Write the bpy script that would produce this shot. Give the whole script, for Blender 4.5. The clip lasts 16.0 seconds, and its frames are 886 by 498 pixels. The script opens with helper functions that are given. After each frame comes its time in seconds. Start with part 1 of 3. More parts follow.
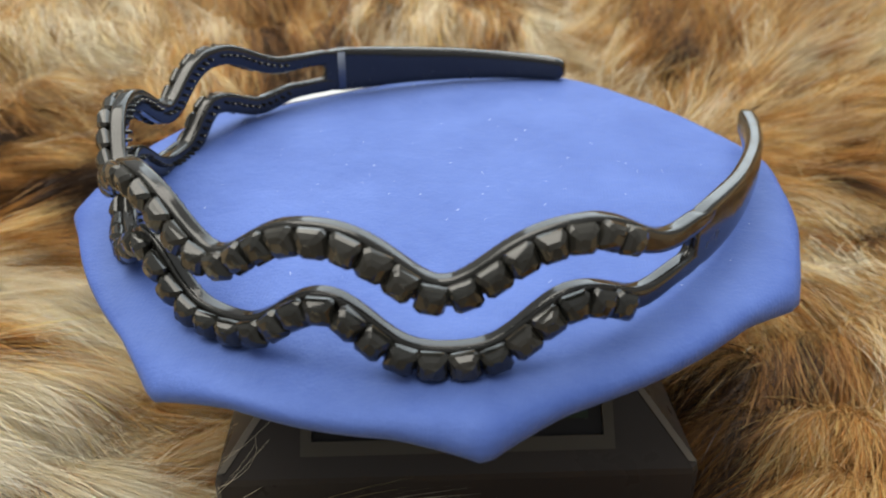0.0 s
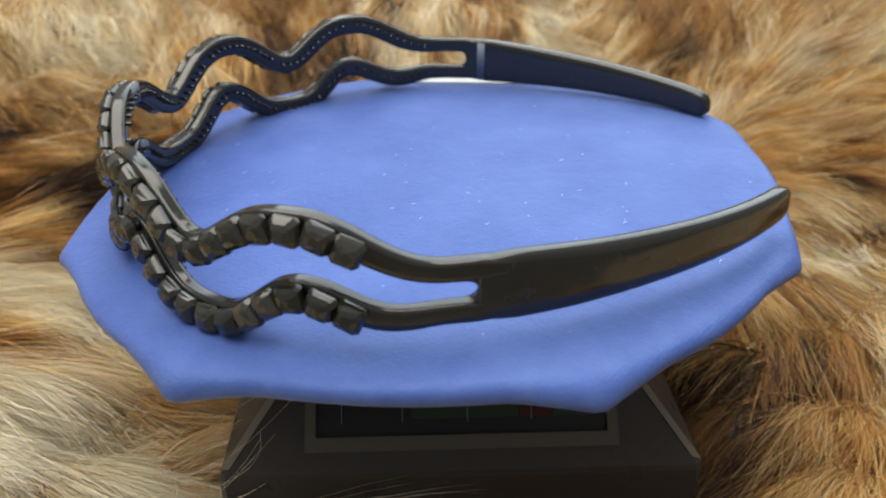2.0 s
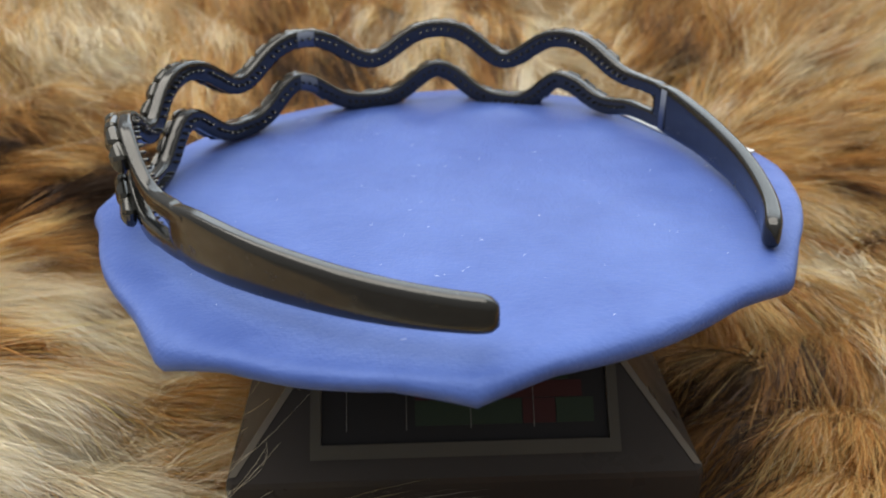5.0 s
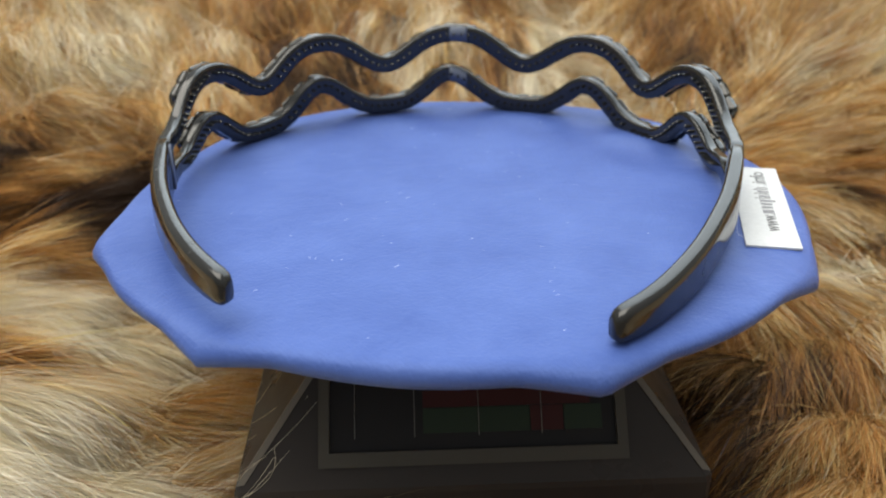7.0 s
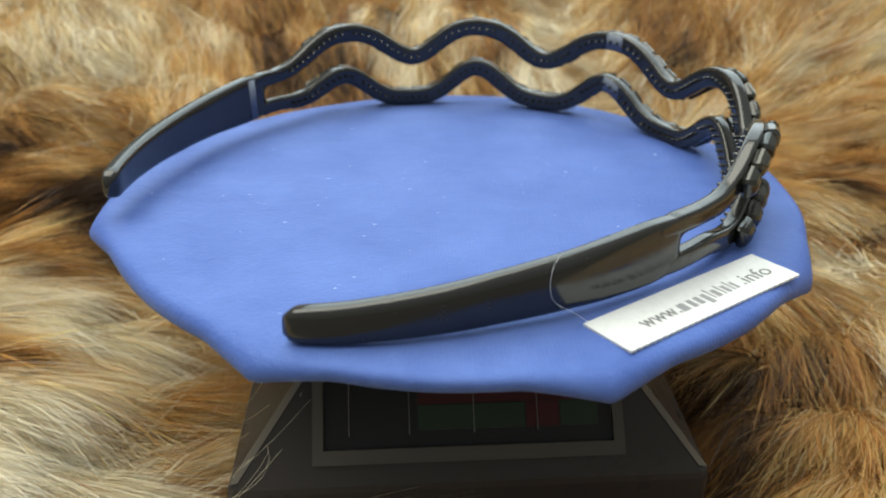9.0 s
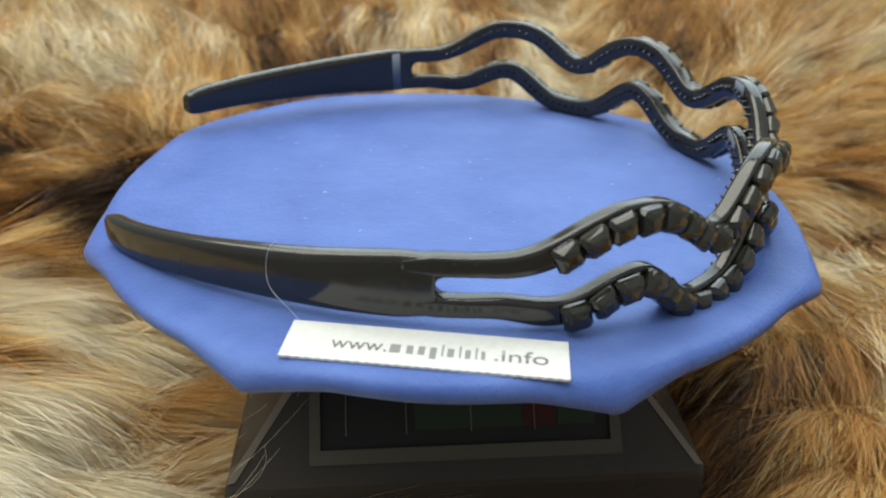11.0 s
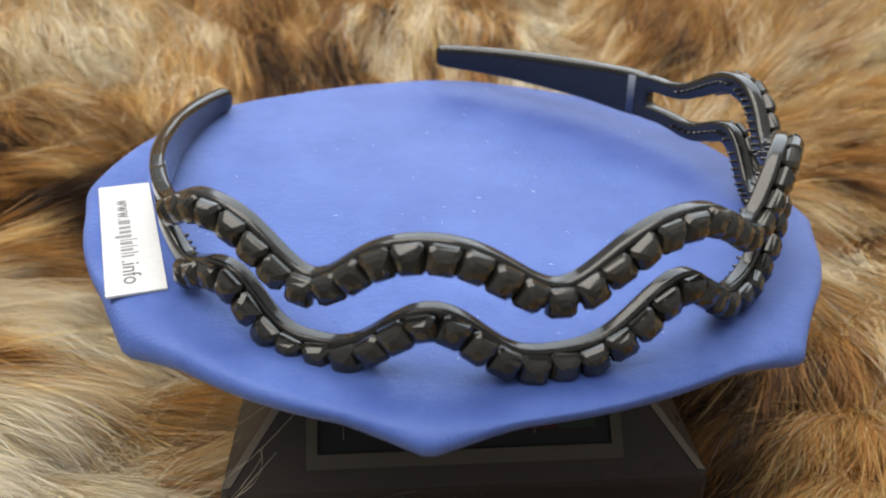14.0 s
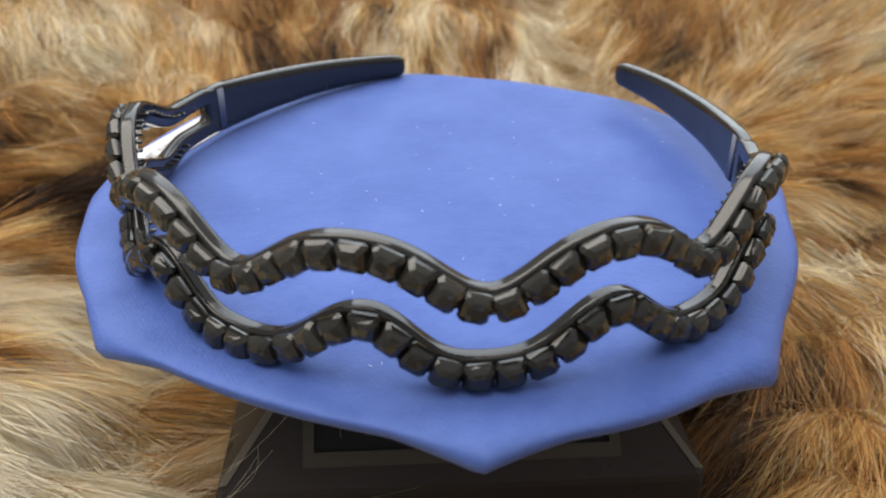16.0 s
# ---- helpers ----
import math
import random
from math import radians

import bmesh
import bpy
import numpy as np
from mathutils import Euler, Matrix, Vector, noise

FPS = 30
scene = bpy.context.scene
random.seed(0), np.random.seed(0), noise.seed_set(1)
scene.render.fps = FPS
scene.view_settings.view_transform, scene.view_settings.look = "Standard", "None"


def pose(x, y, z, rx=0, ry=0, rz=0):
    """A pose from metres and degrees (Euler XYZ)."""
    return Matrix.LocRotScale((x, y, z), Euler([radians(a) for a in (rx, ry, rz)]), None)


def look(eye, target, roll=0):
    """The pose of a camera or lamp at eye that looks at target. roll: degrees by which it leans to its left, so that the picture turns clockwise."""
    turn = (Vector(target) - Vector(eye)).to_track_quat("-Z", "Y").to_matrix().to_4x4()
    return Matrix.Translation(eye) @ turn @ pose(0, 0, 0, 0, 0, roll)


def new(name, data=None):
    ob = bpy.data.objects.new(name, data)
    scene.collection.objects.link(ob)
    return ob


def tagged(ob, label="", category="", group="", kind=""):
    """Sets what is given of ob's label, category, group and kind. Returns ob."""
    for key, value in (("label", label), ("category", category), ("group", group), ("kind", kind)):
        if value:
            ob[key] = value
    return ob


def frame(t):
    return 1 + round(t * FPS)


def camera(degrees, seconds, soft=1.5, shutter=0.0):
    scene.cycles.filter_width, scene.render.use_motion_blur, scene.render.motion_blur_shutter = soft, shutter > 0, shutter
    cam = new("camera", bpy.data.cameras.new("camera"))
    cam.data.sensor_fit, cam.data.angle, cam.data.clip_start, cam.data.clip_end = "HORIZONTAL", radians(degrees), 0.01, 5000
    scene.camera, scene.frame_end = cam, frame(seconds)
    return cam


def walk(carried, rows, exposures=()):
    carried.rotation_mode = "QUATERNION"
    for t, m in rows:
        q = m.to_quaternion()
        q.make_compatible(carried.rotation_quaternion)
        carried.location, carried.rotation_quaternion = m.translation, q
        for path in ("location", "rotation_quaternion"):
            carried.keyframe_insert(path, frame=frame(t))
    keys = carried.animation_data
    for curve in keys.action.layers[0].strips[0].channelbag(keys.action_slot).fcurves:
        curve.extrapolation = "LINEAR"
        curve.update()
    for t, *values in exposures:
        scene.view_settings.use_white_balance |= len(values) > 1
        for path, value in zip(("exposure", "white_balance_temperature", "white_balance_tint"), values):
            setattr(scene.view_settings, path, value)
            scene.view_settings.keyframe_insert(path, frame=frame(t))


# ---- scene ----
cam = camera(54.63, 16.0, soft=2.0)
cam.data.dof.use_dof, cam.data.dof.focus_distance, cam.data.dof.aperture_fstop = True, 0.15, 25.0
# ---- camera path: seconds, eye, heading, pitch, lean ----
CAM = [
    (0.0, 0.0021, -0.1647, 0.1184, 0.64, -28.39, 0.02),
    (0.5, 0.0016, -0.1644, 0.1189, 0.76, -28.62, -0.01),
    (1.0, 0.0016, -0.1644, 0.1185, 0.70, -28.62, 0.03),
    (1.5, 0.0017, -0.1646, 0.1179, 0.75, -28.52, -0.03),
    (2.0, 0.0014, -0.1649, 0.1183, 0.67, -28.57, 0.02),
    (2.5, 0.0017, -0.1654, 0.1183, 0.72, -28.53, -0.07),
    (3.0, 0.0018, -0.1664, 0.1189, 0.62, -28.26, -0.14),
    (3.5, 0.0019, -0.1666, 0.1191, 0.51, -28.20, -0.15),
    (4.0, 0.0017, -0.1667, 0.1191, 0.47, -28.20, -0.09),
    (6.5, -0.0009, -0.1658, 0.1206, 0.72, -27.97, -0.28),
    (7.0, -0.0007, -0.1660, 0.1206, 0.62, -27.99, -0.41),
    (7.5, -0.0007, -0.1656, 0.1199, 0.54, -28.03, -0.36),
    (8.0, -0.0009, -0.1656, 0.1199, 0.48, -28.08, -0.36),
    (8.5, -0.0010, -0.1649, 0.1196, 0.34, -28.12, -0.29),
    (9.0, -0.0008, -0.1647, 0.1198, 0.17, -28.27, -0.35),
    (11.5, -0.0008, -0.1651, 0.1198, -0.11, -28.24, -0.39),
    (12.0, -0.0006, -0.1631, 0.1190, -0.06, -28.34, -0.34),
    (12.5, -0.0006, -0.1630, 0.1189, -0.09, -28.28, -0.35),
    (13.0, -0.0007, -0.1630, 0.1188, -0.10, -28.27, -0.36),
    (13.5, -0.0009, -0.1631, 0.1190, -0.07, -28.29, -0.42),
    (14.0, -0.0009, -0.1628, 0.1192, -0.20, -28.34, -0.20),
    (14.5, -0.0008, -0.1624, 0.1190, -0.31, -28.37, 0.01),
    (15.0, -0.0008, -0.1625, 0.1192, -0.38, -28.35, 0.16),
    (15.5, -0.0011, -0.1625, 0.1189, -0.51, -28.32, 0.20),
    (16.0, -0.0012, -0.1627, 0.1185, -0.49, -28.30, 0.12),
]
EXPOSURES = [(0.0, 0.22, 6600, 7), (1.5, 0.22, 6600, 6), (3.5, 0.11, 6600, 9), (7.0, 0.09, 6550, 7), (9.0, 0.22, 6550, 0),
             (12.5, 0.17, 6550, 4), (14.5, 0.15, 6600, 11), (16.0, 0.15, 6600, 11)]


def cam_pose(x, y, z, head, pitch, lean):
    return pose(x, y, z, 90 + pitch, 0, head) @ pose(0, 0, 0, 0, 0, lean)


walk(cam, [(t, cam_pose(*r)) for t, *r in CAM], EXPOSURES)

# ---- turn of the display plate, degrees ----
TURN = [
    (0.0, -5.18), (0.5, -14.96), (1.0, -24.40), (1.5, -33.61), (2.0, -42.95),
    (2.5, -52.34), (3.0, -61.60), (3.5, -70.49), (4.0, -79.96), (6.5, -127.26),
    (7.0, -136.51), (7.5, -146.50), (8.0, -156.99), (8.5, -167.52), (9.0, -177.61),
    (11.5, -230.46), (12.0, -241.14), (12.5, -252.18), (13.0, -262.77), (13.5, -273.79),
    (14.0, -283.89), (14.5, -295.04), (15.0, -305.51), (15.5, -316.72), (16.0, -327.94),
]
SPIN = []


def spinning(ob):
    SPIN.append(ob)
    return ob


# ---- world and light: a bright room, a window high behind on the left, a ceiling lamp ----
world = bpy.data.worlds.new("room")
scene.world = world
world.use_nodes = True
wn = world.node_tree
wbg = wn.nodes["Background"]
wbg.inputs["Strength"].default_value = 1.0
wgeo = wn.nodes.new("ShaderNodeTexCoord")
wsep = wn.nodes.new("ShaderNodeSeparateXYZ")
wramp = wn.nodes.new("ShaderNodeValToRGB")
wmap = wn.nodes.new("ShaderNodeMapRange")
wmap.inputs["From Min"].default_value = -1.0
wn.links.new(wgeo.outputs["Generated"], wsep.inputs[0])
wn.links.new(wsep.outputs["Z"], wmap.inputs["Value"])
wn.links.new(wmap.outputs[0], wramp.inputs[0])
wn.links.new(wramp.outputs[0], wbg.inputs["Color"])
wramp.color_ramp.elements[0].position = 0.30
wramp.color_ramp.elements[0].color = (0.20, 0.18, 0.155, 1)
wramp.color_ramp.elements[1].position = 0.95
wramp.color_ramp.elements[1].color = (0.50, 0.51, 0.52, 1)


def area_lamp(name, eye, target, sx, sy, power, color):
    d = bpy.data.lights.new(name, "AREA")
    d.shape, d.size, d.size_y, d.energy, d.color = "RECTANGLE", sx, sy, power, color
    o = new(name, d)
    o.matrix_world = look(eye, target)
    return o


area_lamp("window_light", (0.35, 1.2, 0.95), (0, 0, 0.04), 1.9, 1.2, 17.0, (0.80, 0.91, 1.0))
area_lamp("ceiling_lamp", (-0.35, 0.02, 1.35), (-0.04, 0, 0), 1.5, 1.5, 31.0, (1.0, 0.95, 0.87))

# ---- materials ----


def material(name, base, rough=0.5, metal=0.0, **kw):
    m = bpy.data.materials.new(name)
    m.use_nodes = True
    b = m.node_tree.nodes["Principled BSDF"]
    b.inputs["Base Color"].default_value = (*base, 1)
    b.inputs["Roughness"].default_value = rough
    b.inputs["Metallic"].default_value = metal
    for k, v in kw.items():
        b.inputs[k.replace("_", " ")].default_value = v
    return m, m.node_tree, b


def noise_node(nt, scale, detail=4.0, coord="Object", rough=0.55):
    tc = nt.nodes.new("ShaderNodeTexCoord")
    n = nt.nodes.new("ShaderNodeTexNoise")
    n.inputs["Scale"].default_value = scale
    n.inputs["Detail"].default_value = detail
    n.inputs["Roughness"].default_value = rough
    nt.links.new(tc.outputs[coord], n.inputs["Vector"])
    return n


def ramp(nt, src, stops):
    r = nt.nodes.new("ShaderNodeValToRGB")
    while len(r.color_ramp.elements) < len(stops):
        r.color_ramp.elements.new(0.5)
    for e, (p, c) in zip(r.color_ramp.elements, stops):
        e.position, e.color = p, (*c, 1)
    nt.links.new(src, r.inputs[0])
    return r


def bump(nt, b, src, strength, dist):
    n = nt.nodes.new("ShaderNodeBump")
    n.inputs["Strength"].default_value = strength
    n.inputs["Distance"].default_value = dist
    nt.links.new(src, n.inputs["Height"])
    nt.links.new(n.outputs[0], b.inputs["Normal"])
    return n


def cloth_material():
    m, nt, b = material("blue_cloth", (0.13, 0.2, 0.62), 0.75, Sheen_Weight=0.08, Sheen_Roughness=0.45)
    b.inputs["Sheen Tint"].default_value = (0.6, 0.7, 1, 1)
    b.inputs["Specular IOR Level"].default_value = 0.65
    b.inputs["Specular Tint"].default_value = (0.5, 0.66, 1, 1)
    b.inputs["Roughness"].default_value = 0.5
    b.inputs["Anisotropic"].default_value = 0.95
    # the ribs of the weave run one way across the plate
    way = nt.nodes.new("ShaderNodeVectorTransform")
    way.vector_type, way.convert_from, way.convert_to = "VECTOR", "OBJECT", "WORLD"
    way.inputs[0].default_value = (0, 1, 0)
    nt.links.new(way.outputs[0], b.inputs["Tangent"])
    big = noise_node(nt, 60, 8, rough=0.68)
    r = ramp(nt, big.outputs[0], [(0.28, (0.047, 0.088, 0.315)), (0.72, (0.087, 0.146, 0.432))])
    nt.links.new(r.outputs[0], b.inputs["Base Color"])
    fine = noise_node(nt, 1500, 3)
    mix = nt.nodes.new("ShaderNodeMath")
    mix.operation = "MULTIPLY_ADD"
    mix.inputs[1].default_value = 4.0
    nt.links.new(big.outputs[0], mix.inputs[0])
    nt.links.new(fine.outputs[0], mix.inputs[2])
    # fine ribs of the weave
    tc = nt.nodes.new("ShaderNodeTexCoord")
    ribs = nt.nodes.new("ShaderNodeTexWave")
    ribs.bands_direction = "X"
    ribs.inputs["Scale"].default_value, ribs.inputs["Distortion"].default_value = 480.0, 1.2
    nt.links.new(tc.outputs["Object"], ribs.inputs["Vector"])
    ribbed = nt.nodes.new("ShaderNodeMath")
    ribbed.operation = "MULTIPLY_ADD"
    ribbed.inputs[1].default_value = 0.09
    nt.links.new(ribs.outputs["Fac"], ribbed.inputs[0])
    nt.links.new(mix.outputs[0], ribbed.inputs[2])
    bump(nt, b, ribbed.outputs[0], 0.35, 0.0004)
    return m


def plastic_material():
    m, nt, b = material("black_plastic", (0.014, 0.0142, 0.013), 0.12)
    b.inputs["Specular IOR Level"].default_value = 0.6
    n = noise_node(nt, 160, 4)
    r = ramp(nt, n.outputs[0], [(0.35, (0.09, 0.09, 0.09)), (0.75, (0.19, 0.19, 0.19))])
    # finger marks, duller than the bare plastic
    marks = noise_node(nt, 420, 5, rough=0.7)
    dull = ramp(nt, marks.outputs[0], [(0.56, (0, 0, 0)), (0.72, (0.22, 0.22, 0.22))])
    both = nt.nodes.new("ShaderNodeMath")
    nt.links.new(r.outputs[0], both.inputs[0])
    nt.links.new(dull.outputs[0], both.inputs[1])
    nt.links.new(both.outputs[0], b.inputs["Roughness"])
    bump(nt, b, n.outputs[0], 0.08, 0.0003)
    return m


def gem_material():
    m, nt, b = material("black_glass_gem", (0.014, 0.014, 0.012), 0.09)
    b.inputs["Specular IOR Level"].default_value = 0.6
    oi = nt.nodes.new("ShaderNodeObjectInfo")
    r = ramp(nt, oi.outputs["Random"], [(0.0, (0.013, 0.0135, 0.0115)), (1.0, (0.029, 0.0275, 0.023))])
    nt.links.new(r.outputs[0], b.inputs["Base Color"])
    return m


def paper_material():
    m, nt, b = material("white_paper", (0.8, 0.8, 0.79), 0.7)
    n = noise_node(nt, 900, 4)
    r = ramp(nt, n.outputs[0], [(0.3, (0.56, 0.575, 0.595)), (0.7, (0.62, 0.635, 0.655))])
    nt.links.new(r.outputs[0], b.inputs["Base Color"])
    bump(nt, b, n.outputs[0], 0.1, 0.0001)
    return m


def base_material():
    m, nt, b = material("base_plastic", (0.037, 0.032, 0.030), 0.25)
    b.inputs["Specular IOR Level"].default_value = 0.11
    n = noise_node(nt, 90, 5)
    r = ramp(nt, n.outputs[0], [(0.3, (0.24, 0.24, 0.24)), (0.8, (0.42, 0.42, 0.42))])
    nt.links.new(r.outputs[0], b.inputs["Roughness"])
    return m


def fur_material(name="fur_hair"):
    m, nt, b = material(name, (0.4, 0.2, 0.07), 0.5)
    b.inputs["Specular IOR Level"].default_value = 0.35
    a = nt.nodes.new("ShaderNodeAttribute")
    a.attribute_name = "tint"
    n = noise_node(nt, 700, 2)
    mx = nt.nodes.new("ShaderNodeMix")
    mx.data_type, mx.blend_type = "RGBA", "MULTIPLY"
    mx.inputs["Factor"].default_value = 0.5
    r = ramp(nt, n.outputs[0], [(0.3, (0.8, 0.77, 0.72)), (0.7, (1, 1, 1))])
    nt.links.new(a.outputs["Color"], mx.inputs["A"])
    nt.links.new(r.outputs[0], mx.inputs["B"])
    nt.links.new(mx.outputs["Result"], b.inputs["Base Color"])
    # light passes through the thin hairs
    tr = nt.nodes.new("ShaderNodeBsdfTranslucent")
    nt.links.new(mx.outputs["Result"], tr.inputs["Color"])
    ms = nt.nodes.new("ShaderNodeMixShader")
    ms.inputs[0].default_value = 0.42
    nt.links.new(b.outputs[0], ms.inputs[1])
    nt.links.new(tr.outputs[0], ms.inputs[2])
    nt.links.new(ms.outputs[0], nt.nodes["Material Output"].inputs["Surface"])
    return m


CLOTH, PLASTIC, GEM, PAPER, BASE, FUR = cloth_material(), plastic_material(), gem_material(), paper_material(), base_material(), fur_material()
FROST = material("frosted_plastic", (0.11, 0.13, 0.18), 0.5)[0]
INK = material("grey_ink", (0.16, 0.16, 0.17), 0.7)[0]
PALE_INK = material("pale_grey_ink", (0.24, 0.24, 0.26), 0.7)[0]
TRIM = material("base_edge_plastic", (0.070, 0.064, 0.054), 0.4, Specular_IOR_Level=0.1)[0]
EDGE = material("pale_edge_plastic", (0.15, 0.135, 0.115), 0.45, Specular_IOR_Level=0.2)[0]
CELL_DARK = material("cell_dark", (0.022, 0.021, 0.022), 0.3, Specular_IOR_Level=0.06)[0]
# green and red: reflections in the panel, given as plain colour
GREEN_REFLECTION = material("green_reflection", (0.028, 0.040, 0.028), 0.3, Specular_IOR_Level=0.05)[0]
RED_REFLECTION = material("red_reflection", (0.050, 0.019, 0.019), 0.3, Specular_IOR_Level=0.05)[0]
WIRE = material("cell_wire", (0.17, 0.16, 0.145), 0.4, 0.5)[0]
PALE_HAIR = material("pale_hair", (0.9, 0.8, 0.6), 0.5)[0]
LINT = material("white_lint", (0.8, 0.82, 0.9), 0.8)[0]


def part(name, bm, mat, parent=None, label="", smooth=True):
    me = bpy.data.meshes.new(name)
    bm.to_mesh(me)
    bm.free()
    me.materials.append(mat)
    if smooth:
        me.polygons.foreach_set("use_smooth", [True] * len(me.polygons))
    ob = new(name, me)
    ob.parent = parent
    return tagged(ob, label)


def loft(bm, rings, closed=False, caps=True):
    vs = [[bm.verts.new(p) for p in r] for r in rings]
    n = len(vs[0])
    for a, b in zip(vs, vs[1:] + (vs[:1] if closed else [])):
        for i in range(n):
            bm.faces.new((a[i], a[(i + 1) % n], b[(i + 1) % n], b[i]))
    if caps and not closed:
        bm.faces.new(vs[0][::-1])
        bm.faces.new(vs[-1])
    bmesh.ops.recalc_face_normals(bm, faces=bm.faces)
    return bm


# ---- the display plate: eight-cornered, covered with cloth ----
TILT = 0.05, 70.0, 0.046


def plate_z(x, y):
    s, a, z = TILT
    return z + s * (x * math.cos(radians(a)) + y * math.sin(radians(a)))


# corner angle, radius, height of the cloth's hanging tip
CORNERS = [(-168.1, 76.2, 41.4), (-118.5, 77.1, 39.2), (-79.6, 76.6, 38.4), (-28.6, 74.1, 41.3),
           (12.6, 72.2, 44.8), (63.8, 72.7, 46.3), (105.8, 74.1, 45.3), (149.7, 73.9, 42.3)]


def cloth_rim(a):
    """Radius and tip height of the hanging edge at the angle a, and how near it is to a corner (0 to 1)."""
    cs = CORNERS + [(CORNERS[0][0] + 360, *CORNERS[0][1:])]
    if a < cs[0][0]:
        a += 360
    for (a0, r0, z0), (a1, r1, z1) in zip(cs, cs[1:]):
        if a0 <= a <= a1:
            p0 = Vector((r0 * math.cos(radians(a0)), r0 * math.sin(radians(a0))))
            p1 = Vector((r1 * math.cos(radians(a1)), r1 * math.sin(radians(a1))))
            d = Vector((math.cos(radians(a)), math.sin(radians(a))))
            e = p1 - p0
            r = (p0.x * e.y - p0.y * e.x) / (d.x * e.y - d.y * e.x)
            k = (a - a0) / (a1 - a0)
            near = max(0.0, 1 - min(k, 1 - k) * (a1 - a0) / 10.0)
            r += 3.0 * math.sin(math.pi * k) ** 1.5 - (0.2 if z0 + (z1 - z0) * k < 40.3 else 0.8) * near ** 3
            return r, z0 + (z1 - z0) * k, near
    return 75, 42, 0


def cloth_disc():
    bm = bmesh.new()
    n = 256
    rings = []
    prof = [(0.02, 0), (0.3, 0), (0.55, 0), (0.75, 0), (0.86, 0), (0.895, -0.01), (0.925, -0.045), (0.95, -0.12), (0.971, -0.25), (0.987, -0.46), (0.997, -0.75),
            (1.0, -1.0), (1.0, -1.2), (0.994, -1.4), (0.975, -1.52), (0.93, -1.5), (0.86, -1.3), (0.6, -1.2)]
    for f, dz in prof:
        ring = []
        for i in range(n):
            a = -180 + 360 * i / n
            r, zt, near = cloth_rim(a)
            w = noise.noise((math.cos(radians(a)) * 2.2, math.sin(radians(a)) * 2.2, 3.7))
            r_flat = r - 1.2 * (1 - near) + 0.7 * w
            # away from the corners the cloth turns down close to the edge
            g = f if f < 0.8 else 1 - (1 - f) * (0.5 + 0.5 * near ** 1.5)
            rr = r_flat * (g if dz > -1.1 else f) / 1000
            x, y = rr * math.cos(radians(a)), rr * math.sin(radians(a))
            top = plate_z(x, y)
            hang = 0.0009 + zt / 1000 + 0.0012 * (1 - near) - 0.0010 * near ** 2 + 0.0007 * w - 0.0013 * max(0.0, 1 - ((a - 38) / 26) ** 2)
            z = top + (hang - top) * min(1.0, -dz) - max(0.0, -dz - 1) * 0.004
            fold = noise.noise((x * 55, y * 55, 1.3)) * 0.00035 + noise.noise((x * 160, y * 160, 5.3)) * 0.00008
            ring.append((x, y, z + (fold if f < 0.9 else fold * 0.5)))
        rings.append(ring)
    loft(bm, rings)
    return bm


display_plate = spinning(new("display_plate"))
tagged(display_plate, "octagonal turntable plate draped in matte periwinkle blue cloth", "display plate")
cloth = part("cloth_cover", cloth_disc(), CLOTH, display_plate, "stretched blue cloth with pointed corners")

bm = bmesh.new()
loft(bm, [[(r * math.cos(2 * math.pi * i / 48), r * math.sin(2 * math.pi * i / 48), z) for i in range(48)]
          for r, z in ((0.030, 0.0325), (0.030, 0.0395))])
part("turning_disc", bm, BASE, display_plate)

# ---- the headband ----
HEAD = -137.0


def band_r(phi):
    if phi > 0:
        return 0.001 * float(np.interp(phi, [0, 30, 60, 75, 95, 115, 135, 150, 160], [62.6, 62.6, 62.6, 61.8, 58.6, 57.9, 60.8, 65.3, 68.0]))
    return 0.001 * float(np.interp(-phi, [0, 30, 60, 80, 95, 115, 135, 150, 160], [62.4, 61.4, 58.9, 57.0, 55.3, 55.0, 58.6, 64.1, 67.8]))


RADII = [sum(band_r(a + k) for k in range(-12, 13, 3)) / 9 for a in range(-170, 171)]


def band_point(phi, z, out=0.0):
    k = max(0.0, min(339.0, phi + 170))
    i = int(k)
    r = RADII[i] + (RADII[i + 1] - RADII[i]) * (k - i) + out
    a = radians(HEAD + phi)
    return Vector((r * math.cos(a), r * math.sin(a), z))


def arm_mid(phi):
    """Height of the arm's middle line."""
    if phi > 0:
        return 0.001 * float(np.interp(phi, [80, 95, 125, 152], [53.8, 54.2, 54.7, 55.3]))
    return 0.001 * float(np.interp(-phi, [80, 95, 130, 156], [54.8, 55.1, 53.8, 52.3]))


# crests and troughs of the two strands, degrees round the head
WAVES = {True: (-64.5, -48.0, -31.7, -14.3, 3.2, 20.5, 37.3, 53.0, 69.8), False: (-63.5, -49.0, -31.0, -14.3, 4.6, 20.2, 37.5, 53.8, 70.8)}


def strand_mid(phi, upper):
    w = WAVES[upper]
    slow = (0.55 if upper else 0.6) / 17.0  # the last swell runs out slowly
    a = float(np.interp(phi, w, range(9))) + min(0.0, phi - w[0]) * slow + max(0.0, phi - w[-1]) * slow
    c, c2 = math.cos(math.pi * a), math.cos(2 * math.pi * a)
    # broad crests above, broad troughs below
    z = 0.0605 + 0.0038 * (c - 0.13 * (c2 - 1)) if upper else 0.0495 + 0.00395 * (c + 0.20 * (c2 - 1))
    k = min(1.0, max(0.0, (abs(phi - 2.5) - 69) / 20.0))
    k = k * k * (3 - 2 * k)
    return z * (1 - k) + (arm_mid(phi) + (0.0035 if upper else -0.0035)) * k


